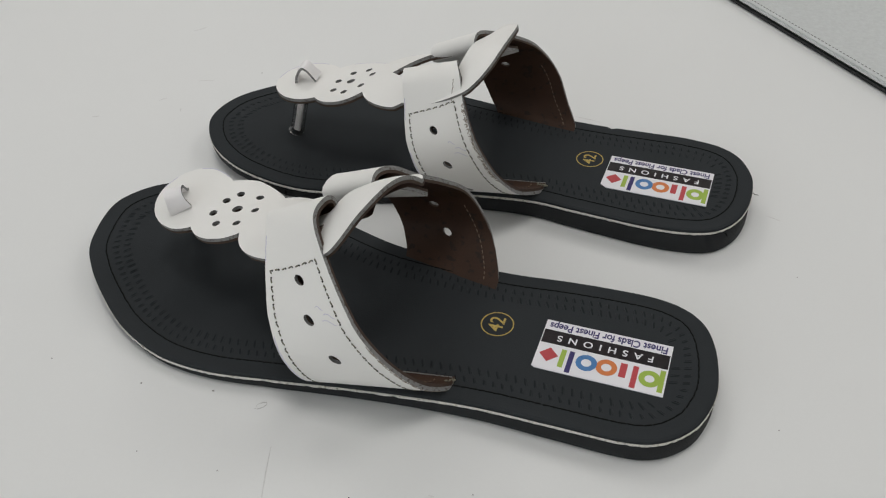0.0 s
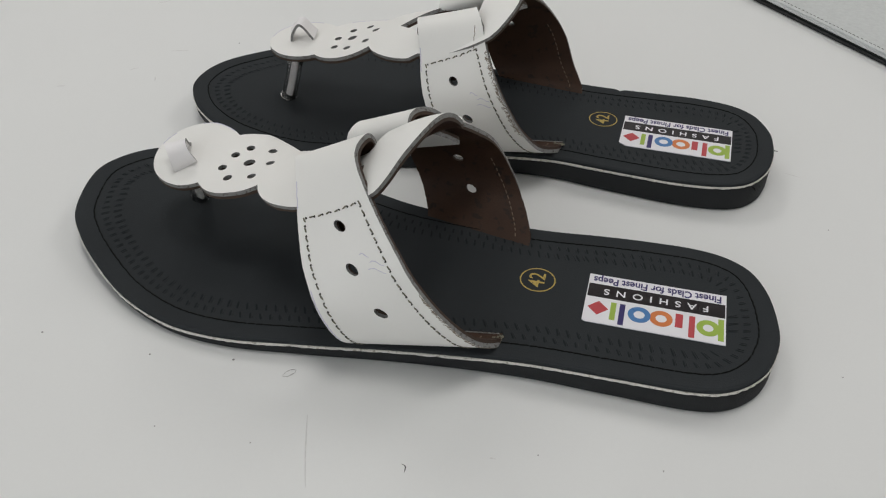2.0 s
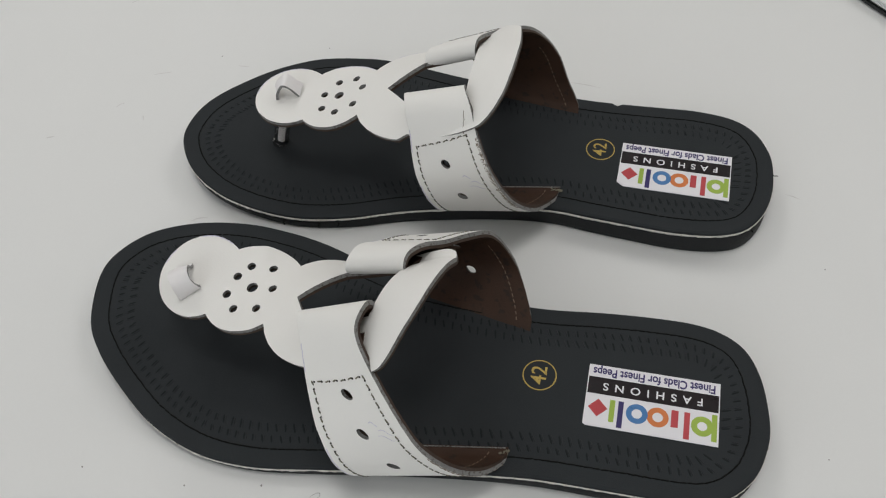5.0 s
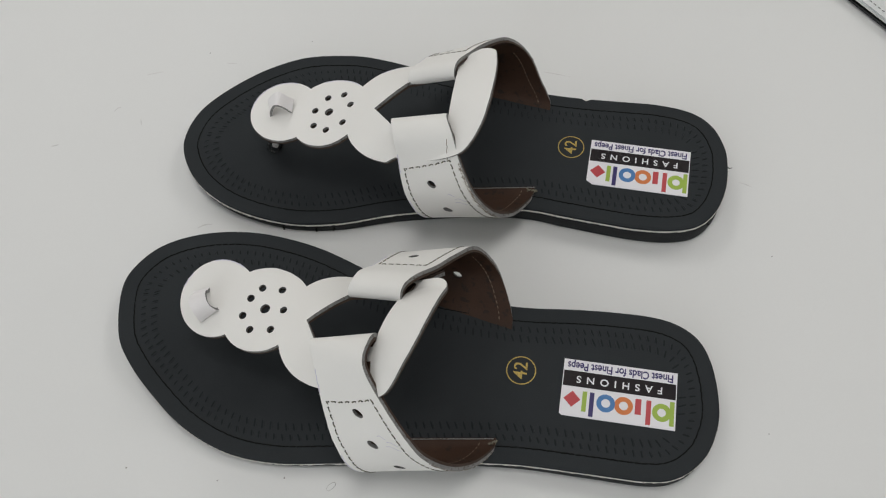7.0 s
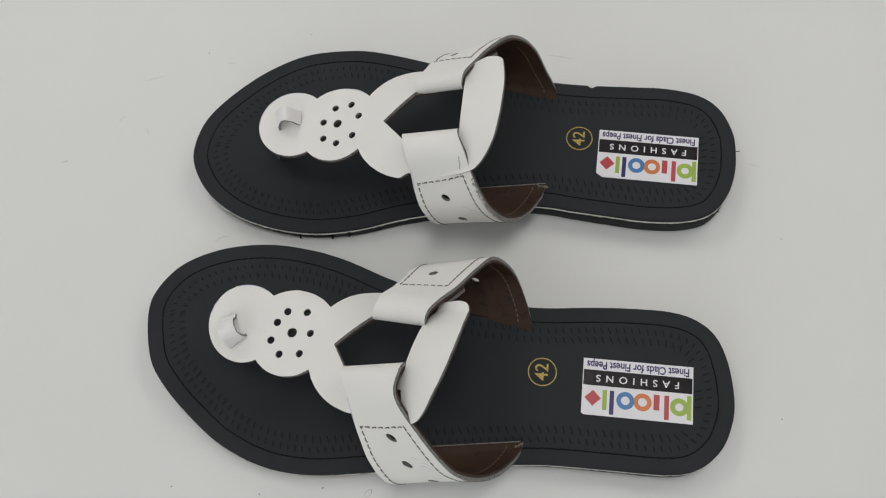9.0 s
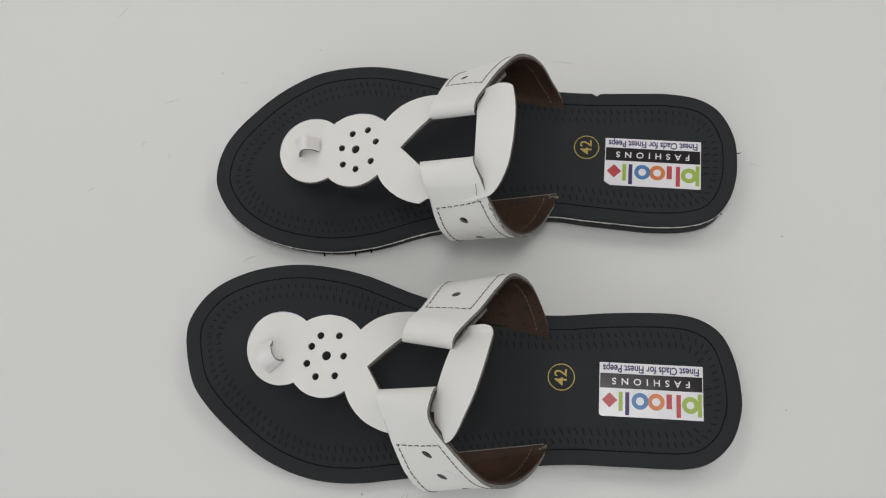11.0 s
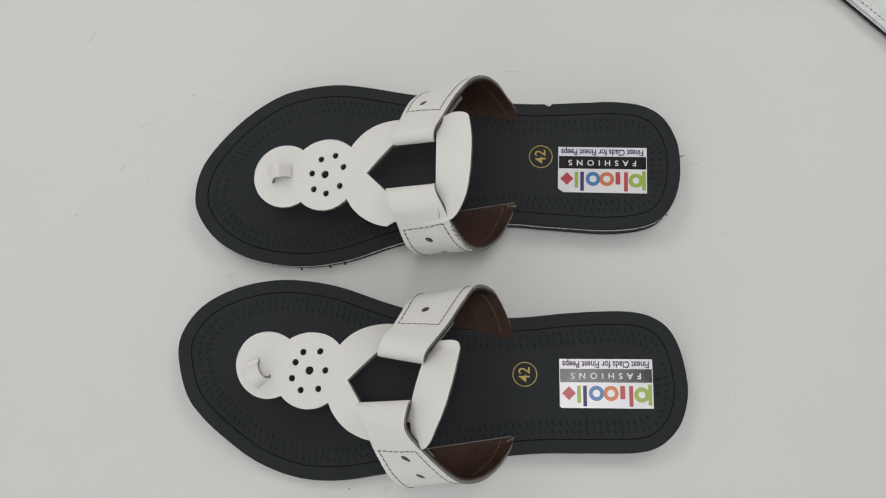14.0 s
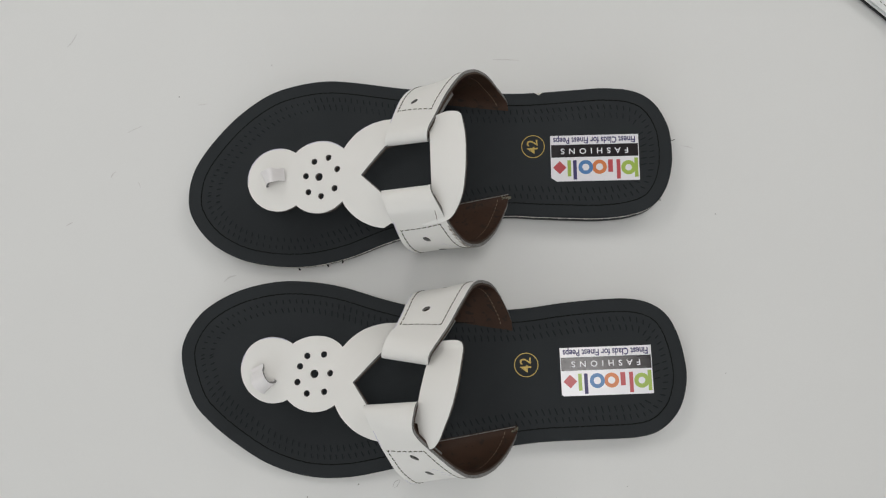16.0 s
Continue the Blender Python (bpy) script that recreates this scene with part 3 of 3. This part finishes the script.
def knot(centre, normal, turn, loops, parent):
    """The cord's flat end, folded over in a small loop on top of the toe disc."""
    q = Vector((0, 0, 1)).rotation_difference(Vector(normal)).to_matrix() @ Matrix.Rotation(radians(turn), 3, "Z")
    line = spline([Vector(p) for p in loops], 8)
    n, width, thick = len(line), 4.4, 0.65
    rows = []
    for k, p in enumerate(line):
        t = (line[min(k + 1, n - 1)] - line[max(k - 1, 0)]).normalized()
        lean = Vector((0.5 * k / n - 0.25, 1, 0.0))
        side = (lean - t * t.dot(lean)).normalized()
        up = side.cross(t)
        w = width * (1 + 0.06 * math.sin(k * 0.3)) * (1 - 0.25 * k / n)
        rows.append([Vector(centre) + q @ (p + side * w * s + up * (thick * h - 0.3 * s * s)) for h in (1, -1) for s in (-1, -0.4, 0.4, 1)])
    verts = [p for r in rows for p in r]
    around = (0, 1, 2, 3, 7, 6, 5, 4)
    faces, which = [], []
    for k in range(n - 1):
        for i, j in zip(around, around[1:] + around[:1]):
            faces.append((8 * k + i, 8 * k + 8 + i, 8 * k + 8 + j, 8 * k + j))
            which.append(1 if {i, j} in ({0, 4}, {3, 7}) else 0)
    faces += [around[::-1], tuple(8 * (n - 1) + i for i in around)]
    which += [1, 1]
    me = mesh_of("toe_knot", verts, faces, [TAPE, RAW_EDGE], which)
    for e in me.edges:
        a, b = e.vertices
        e.use_edge_sharp = a % 8 in (0, 3, 4, 7) and a % 8 == b % 8
    return part_mesh("toe_knot", me, parent, "white cord end folded into a small knot")


def bars_mesh(name, shapes, mat):
    """Flat plain shapes: ('bar', x, y, w, h, turn), ('ring', x, y, outer, inner) and ('disc', x, y, r), 0.06 mm thick."""
    verts, faces = [], []
    for level, (kind, x, y, *rest) in enumerate(shapes):
        up = 0.06 + 0.012 * level
        if kind == "bar":
            w, h, turn = rest
            c, s = math.cos(radians(turn)), math.sin(radians(turn))
            loop = [(x + c * a - s * b, y + s * a + c * b) for a, b in ((-w / 2, -h / 2), (w / 2, -h / 2), (w / 2, h / 2), (-w / 2, h / 2))]
            first = len(verts)
            verts += [(*p, up) for p in loop] + [(*p, -0.02) for p in loop]
            faces.append(tuple(first + k for k in range(4)))
            faces += [(first + k, first + 4 + k, first + 4 + (k + 1) % 4, first + (k + 1) % 4) for k in range(4)]
        else:
            outer, inner = rest[0], rest[1] if kind == "ring" else 0.02
            n, first = 24, len(verts)
            for r, z in ((outer, -0.02), (outer, up), (inner, up), (inner, -0.02)):
                verts += [(x + r * math.cos(2 * math.pi * k / n), y + r * math.sin(2 * math.pi * k / n), z) for k in range(n)]
            for k in range(3):
                for i in range(n):
                    j = (i + 1) % n
                    faces.append((first + k * n + i, first + k * n + j, first + (k + 1) * n + j, first + (k + 1) * n + i))
    return mesh_of(name, verts, faces, [mat], smooth=False)


def label_sticker(cx, cy, turn, w, h, clip, parent):
    """The shiny paper label glued to the heel, read from the heel end."""
    bm = bmesh.new()
    rim = [(-w / 2, -h / 2), (w / 2, -h / 2), (w / 2, h / 2 - clip * 0.7), (w / 2 - clip, h / 2), (-w / 2, h / 2)]
    low, high = ([bm.verts.new((x * 0.001, y * 0.001, z)) for x, y in rim] for z in (-0.0002, 0.0002))
    bm.faces.new(high)
    bm.faces.new(low[::-1])
    for k in range(5):
        bm.faces.new((low[k], low[(k + 1) % 5], high[(k + 1) % 5], high[k]))
    lab = part("label", bm, PAPER, parent, "white paper label with coloured marks and a black band")
    lab.matrix_basis = pose(cx * 0.001, cy * 0.001, (TOP + 0.14) * 0.001, 0, 0, 180 + turn)
    z = 0.00022
    bm = bmesh.new()
    box_at(bm, (0, -0.16 * h * 0.001, z), (w * 0.985 * 0.001, h * 0.275 * 0.001, 0.00006))
    part("band", bm, INK["black"], lab, "black band")
    word = part_mesh("lettering", text_mesh("lettering", "FASHIONS", h * 0.118, INK["white"], 1.08, 0.03, 1.9, 0.06), lab, "white capitals")
    word.matrix_basis = pose(0, -0.16 * h * 0.001, z + 0.00004)
    line = part_mesh("lettering", text_mesh("lettering", "Finest Clads for Finest Peeps", h * 0.132, INK["violet"], 1.0, 0.03, 1.0, 0.13), lab, "violet small letters")
    line.matrix_basis = pose(0, -0.395 * h * 0.001, z)
    fit_width = w * 0.93 * 0.001 / max(line.dimensions.x, 1e-6)
    line.data.transform(Matrix.Diagonal((fit_width, 1, 1, 1)))
    # the maker's mark, as plain coloured shapes
    x0, y0, u = -w / 2, 0.235 * h, h * 0.5
    marks = (
        ("green", [("ring", x0 + 0.122 * w, y0 - 0.02 * u, 0.31 * u, 0.14 * u)]),
        ("green", [("bar", x0 + 0.034 * w, y0 - 0.02 * u, 0.15 * u, 0.84 * u, 0)]),
        ("red", [("bar", x0 + 0.235 * w, y0 + 0.04 * u, 0.16 * u, 0.84 * u, 0)]),
        ("red", [("bar", x0 + 0.325 * w, y0 - 0.11 * u, 0.2 * u, 0.54 * u, 0)]),
        ("orange", [("ring", x0 + 0.45 * w, y0 - 0.07 * u, 0.31 * u, 0.15 * u)]),
        ("blue", [("ring", x0 + 0.605 * w, y0 - 0.07 * u, 0.31 * u, 0.15 * u)]),
        ("violet", [("bar", x0 + 0.728 * w, y0 + 0.04 * u, 0.15 * u, 0.84 * u, 0)]),
        ("green", [("bar", x0 + 0.792 * w, y0 - 0.03 * u, 0.15 * u, 0.7 * u, 0)]),
        ("red", [("bar", x0 + 0.9 * w, y0 - 0.07 * u, 0.4 * u, 0.4 * u, 45)]),
    )
    for k, (ink, shapes) in enumerate(marks):
        ob = part_mesh("mark", bars_mesh("mark", shapes, INK[ink]), lab, ink + " printed mark")
        ob.matrix_basis = pose(0, 0, z + 0.000002 * k)
    return lab


def size_stamp(cx, cy, parent):
    """The size in a gold ring, stamped on the insole."""
    ring = part_mesh("size_stamp", bars_mesh("size_stamp", [("ring", 0, 0, 6.9, 6.42)], GOLD), parent, "gold ring stamped round the size")
    ring.matrix_basis = pose(cx * 0.001, cy * 0.001, (TOP + 0.05) * 0.001, 0, 0, 90)
    num = part_mesh("lettering", text_mesh("lettering", "42", 6.2, GOLD, 0.95, 0.03, 1.0, 0.03), ring, "gold numerals")
    num.matrix_basis = pose(0, 0, 0.00004)
    return ring


def insole_line(shoe, inset):
    line = [(p + Vector((0, 0, TOP + lift(p.x))), Vector((0, 0, 1))) for p in sole_outline(shoe, inset)]
    return line + line[:1]


def embossing(shoe, parent):
    """Rows of short dents along the insole's edge, laid on as dark slivers whose colour stands for the shade in them,
    and the thread of the edge seam.
    """
    seam = part_mesh("edge_seam", stitches("edge_seam", insole_line(shoe, -7.5), 3.2, 3.9, 0.3, THREAD_BLACK), parent, "black seam round the insole")
    tagged(seam, kind="stuff")
    def on_label(c):
        return 72 < c.x < 126.5 and -20 < c.y < 14

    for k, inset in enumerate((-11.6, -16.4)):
        row = part_mesh("embossed_border", stitches("embossed_border", insole_line(shoe, inset), 3.7, (3.4, 4.3)[k], 0.36, DENT_SHADE, 106, 7 + k, 0.22, on_label), parent, "row of short pressed dents, their shade put in as darker slivers")
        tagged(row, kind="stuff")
        lips = part_mesh("embossed_rim", stitches("embossed_rim", insole_line(shoe, inset), 3.7, (3.3, 4.2)[k], 0.2, BLACK_LEATHER, 106, 7 + k, 1.0, on_label, 0.85), row)
        tagged(lips, kind="stuff")


def loose_threads(shoe, parent):
    """Black tufts left where the sole was cut."""
    rng = random.Random(4)
    line = sole_outline(shoe, 0.0)
    for x, y, long in shoe_tufts(shoe):
        p = min(line, key=lambda q: (q.x - x) ** 2 + (q.y - y) ** 2)
        out = Vector((p.x * 0.2, p.y, 0)).normalized()
        if abs(x) > 120:
            out = Vector((1, 0.25, 0)).normalized()
        base = Vector((p.x, p.y, 16.5 + lift(p.x)))
        line3 = [(base + out * long * k / 4 + Vector((rng.uniform(-0.4, 0.4), rng.uniform(-0.4, 0.4), -0.35 * k)), Vector((0, 0, 1))) for k in range(5)]
        part_mesh("loose_thread", stitches("loose_thread", line3, long / 5, long / 3, 0.42 if long < 3 else 0.22, THREAD_BLACK, 0), parent, "black tuft at the cut edge")


def shoe_tufts(shoe):
    return ((-77, -56, 1.3), (-60, -57, 1.3), (-52, -57, 1.0), (142, 4, 3.2), (136, 22, 1.0), (132, -28, 1.1)) if shoe[1] < 0 else ((-117, 46, 1.2),)


def sandal(name, at, shoe, label, straps, toe, stamp, tag, post, knot_loops):
    """One flat sandal, its parts built round an Empty at its base."""
    root = new(name)
    tagged(root, label, "sandal", "pair of sandals")
    sole_layer("outsole", shoe, ((-1.4, 0.0), (-0.4, 0.6), (-0.2, 1.8), (-0.1, 17.6), (-0.6, 18.25)), BLACK_RUBBER, root, "black rubber outsole, thicker at the heel")
    sole_layer("welt", shoe, ((-0.8, 18.2), (0.2, 18.4), (0.2, 19.3), (-0.8, 19.5)), WHITE_EDGE, root, "thin white edge between the soles")
    sole_layer("insole", shoe, ((-0.5, 19.4), (0.0, 19.6), (0.0, 20.3), (-0.4, 20.8), (-1.4, TOP)), BLACK_LEATHER, root, "smooth black leather insole", True)
    embossing(shoe, root)
    loose_threads(shoe, root)
    for sign, front, rear, holes, seam_at, *worn in straps:
        strap(sign, front, rear, holes, seam_at, root, "white leather side strap with punched holes, folded round the ring", *worn)
    surface = vamp(*toe, root)
    foot, head = post
    top, nrm = surface(head[0], head[1])
    toe_post((foot[0], foot[1], TOP + lift(foot[0])), top - nrm * LINING, root)
    turn, loops, centre = knot_loops
    top, nrm = surface(*centre)
    knot(top + nrm * THICK, nrm, turn, loops, root)
    size_stamp(*stamp, root)
    label_sticker(*tag, root)
    # the wedge of the sole tips the whole shoe, so that its underside lies on the table
    base = BASE - ACROSS * (shoe[2] - 40)
    for child in root.children:
        child.location.z -= base * 0.001
    root.matrix_basis = pose(at[0], at[1], 0) @ pose(0, 0, 0, 1.26) @ pose(0, 0, 0, 0, -1.696)
    return root


FLOWER = ((0, 0), (-3.8, 9.8), (5.2, 9.9), (-7.9, 4.5), (-9.6, -3.8), (-4.5, -10.1), (5.4, -9.7), (8.9, -0.2))
FLOWER_TURNED = ((0, 0), (-2.6, 8.9), (5.9, 10.0), (-7.8, 1.3), (-6.5, -7.8), (0.9, -10.9), (9.1, -7.6), (11.0, 2.8))

# each strap: its side, its front edge, its rear edge (from the sole up, over and back under the ring), its holes, and where the cross seam lies
near_outer = (-1,
              ((-0.9, -36.8, 20.6), (-3, -44.9, 22), (-6.4, -53.7, 31.4), (-11.8, -55.5, 44.4), (-17.7, -48.7, 53.6), (-21.6, -40.4, 60.5), (-24.7, -32.2, 68), (-28, -23, 73.4), (-30.5, -17.5, 74.9), (-31.4, -15.6, 70.9), (-29.3, -18.3, 67.4), (-25.8, -25.4, 64.9), (-22.3, -32.5, 59.5), (-20.2, -39.4, 54)),
              ((46.7, -30.2, 21.1), (46.2, -35.2, 22.4), (39.9, -44.6, 30.9), (31.4, -51.2, 44.6), (22, -52.6, 58.5), (14.6, -48.6, 67.4), (4, -38.4, 76.8), (-4.6, -27.5, 86.3), (-4, -18.8, 88.7), (-2.8, -14.8, 84.7), (-2.8, -18.6, 80.7), (-2.9, -28, 80.2), (1.2, -35.4, 73.2), (6.5, -41.4, 66.3)),
              ((68.6, 0.5, 31), (53.6, 0.48, 37.4), (37.8, 0.52, 42)), (69.8, 77.3), (10, 48, 0.8))
near_inner = (1,
              ((3, 31, 19.4), (1.1, 38.2, 22.1), (-3.1, 44.6, 30.4), (-6.3, 44.1, 40.2), (-8.6, 39.6, 50.1), (-10.9, 32.9, 58), (-14.5, 24.8, 64.9), (-18.6, 18.8, 69.9), (-20.7, 13.7, 69.9), (-21.7, 11, 66.9), (-19.6, 13.9, 62.9), (-16.8, 20.5, 60.9), (-13.3, 26.5, 58), (-12.9, 28.8, 55)),
              ((47.6, 23, 19.8), (46.2, 31.2, 22.5), (39.6, 45.1, 29.3), (33.4, 48.8, 40.5), (27.1, 46.4, 52.4), (20.7, 35.9, 63.2), (14.1, 23.8, 73.2), (8.3, 14.9, 81.7), (4.4, 9.4, 83.2), (3.4, 5.8, 80.1), (4.6, 9.1, 75.6), (8.4, 15.7, 73.6), (13.1, 22.6, 68.2), (16.6, 28.3, 62.7)),
              ((61, 0.42, 31.4), (37.8, 0.5, 38.3), (21.7, 0.5, 42)), (72.5, 74))
near_toe = ((-82.9, 6.4), (-60, 3.2), (-20.4, -2.4), (17.6, 20.2, 30.4),
            ((-23.5, -34.2), (-9.2, -35.6), (2, -36.5), (6.7, -33.3), (10.9, -25), (14.6, -16.8), (17.8, -6.5), (19.9, 3.7), (21.1, 12.9), (18.5, 16.3), (10.8, 16.5), (1.7, 17.4), (-7.4, 22.7)),
            [(-38, -2.5), (-22.7, 11.8), (3.7, 13.3), (2.5, 3.5), (-1.8, -12.9), (-2.9, -18), (-28.3, -17.3)],
            FLOWER, -12.5, ((-106, 51), (-85, 52.3), (-60, 53.9), (-48, 57.3), (-37.5, 62.4), (-23, 69.2), (-3, 81.8), (8.5, 89.5), (17.8, 93.2), (24, 94)), ((16.5, 14.5), (8, 9)), (0.2, 0.01))

far_outer = (-1,
             ((5.9, -29.2, 20.8), (2.7, -40, 22.2), (-1.7, -52.3, 32.4), (-6, -57.2, 44.2), (-10.3, -55.1, 54.5), (-12.6, -50.6, 61.8), (-14.2, -45.6, 70.4), (-16.4, -40.8, 77.9), (-18.5, -34.4, 79.4), (-19.4, -31, 76.3), (-18.4, -34.7, 72.9), (-15.5, -41.9, 72.9), (-12.1, -44.9, 65.4), (-10.5, -48.8, 59)),
             ((47.8, -23.6, 21.1), (46.7, -30.4, 22.4), (39.9, -44.8, 30.8), (32.6, -54, 43.5), (26.3, -57.3, 56.3), (21, -55.7, 66.2), (15.5, -49.1, 76.1), (11.4, -41.6, 84.9), (7.8, -34.8, 87), (6.9, -31.2, 85), (7.9, -35.8, 82.5), (10.5, -39.9, 79.1), (13.6, -45.3, 71.1), (17, -51.2, 65.2)),
             ((64, 0.44, 35), (47.4, 0.46, 37.5), (27, 0.45, 42)), (70.4, 77.4), (42, 76, 1.5))
far_inner = (1,
             ((6.7, 34.1, 19.7), (3.7, 38.2, 23), (0.6, 38.7, 29.7), (-2.6, 35.9, 40.5), (-5.9, 30.7, 50.2), (-9.1, 23.4, 59.1), (-11.4, 15, 67), (-13.7, 7.3, 71.4), (-15.9, 0.8, 74.4), (-16.9, -2.8, 71.4), (-15.8, 0.5, 67.9), (-12.6, 7.2, 65.4), (-10.3, 13.7, 60.5), (-8.6, 20.2, 55.6)),
             ((50.7, 27, 20), (49.7, 32.1, 22.7), (43.6, 38.1, 31.9), (38.5, 40.3, 44.6), (32.4, 40, 54.4), (25.1, 34.3, 64.5), (16.8, 20.5, 74.6), (11.4, 8.2, 81.5), (7.2, -0.5, 85), (6.2, -4.3, 81.5), (7.3, -0.9, 78), (10.5, 6.3, 77), (14.7, 16.2, 71.1), (19.5, 25.1, 66.2)),
             ((64, 0.35, 33), (39.5, 0.42, 40)), (69.5, 76))
far_toe = ((-79.2, -15.3), (-55.6, -15.8), (-15.6, -18.2), (17.7, 20.2, 29.6),
           ((-15.6, -45.5), (-1.4, -47.9), (12.7, -48.1), (18.8, -44.5), (23.5, -35.5), (25.7, -23.5), (26.3, -9.5), (25.4, 1.4), (23.5, 6.8), (16.4, 8.2), (7.4, 7), (-2.6, 9.8)),
           [(-30.8, -18.5), (-16.9, -4.8), (8.2, -1.8), (8.1, -15.7), (7.9, -30.7), (-16.4, -33)],
           FLOWER_TURNED, -18.5, ((-100, 52.5), (-82, 53.2), (-68, 54), (-56, 56.6), (-45, 61), (-31, 67.2), (-16.5, 73.2), (-1.5, 79), (6.5, 84), (15.5, 88.5), (27, 92)), ((9, 3.5), (5.5, 5.5)), (0.03, 0))
ROLL = ((-5.4, 0, 0.1), (-6.0, 0.5, 3.2), (-4.0, 1.0, 6.8), (-0.5, 1.2, 7.8), (2.6, 0.8, 5.6), (4.2, 0.4, 2.4), (6.2, 0.2, 0.8))
TENT = ((-5.4, 0, 0.1), (-4.4, 0, 3.2), (-2.0, 0, 6.6), (-0.2, 0, 7.8), (1.4, 0, 6.8), (3.6, 0.3, 3.6), (5.6, 0.6, 0.8))

sandal("sandal", (-0.0738, -0.012), NEAR_SHOE, "white leather toe-ring sandal with black insole and rubber sole", (near_outer, near_inner), near_toe, (54, 3.3), (98.7, -1.9, -0.5, 51.2, 27, 1.2), ((-94, 18.5), (-87, 5.5)), (120, ROLL, (-87.5, 3.6)))
sandal("sandal", (-0.0722, 0.114), FAR_SHOE, "white leather toe-ring sandal with black insole, clear toe post showing", (far_outer, far_inner), far_toe, (63.9, 4.1), (99.3, -4.8, -2, 51.1, 27.4, 3.2), ((-91.8, -16), (-84, -14.5)), (8, TENT, (-81.5, -14)))


# ---- the case at the far edge of the table ----
def leather_case():
    root = new("leather_case")
    tagged(root, "pearl-white stitched leather case with a dark edge, lying flat", "case")
    w, d, h = 0.42, 0.3, 0.007
    bm = bmesh.new()
    box_at(bm, (w / 2, d / 2, h * 0.28), (w - 0.003, d - 0.003, h * 0.56), bevel=0.0012)
    part("edge", bm, DARK_EDGE, root, "black bound edge")
    bm = bmesh.new()
    box_at(bm, (w / 2 + 0.0004, d / 2 + 0.0004, h * 0.82), (w, d, h * 0.42), bevel=0.0012)
    part("cover", bm, PEARL, root, "pearl-white grained leather cover")
    path = [(Vector((6.0 + k, 5.0, h * 1000 * 1.03)), Vector((0, 0, 1))) for k in range(400)]
    st = part_mesh("stitching", stitches("stitching", path, 3.1, 2.3, 0.3, THREAD_GREY), root, "grey thread")
    tagged(st, kind="stuff")
    return root


leather_case().matrix_basis = pose(-0.043, 0.451, 0, 0, 0, -46.05)
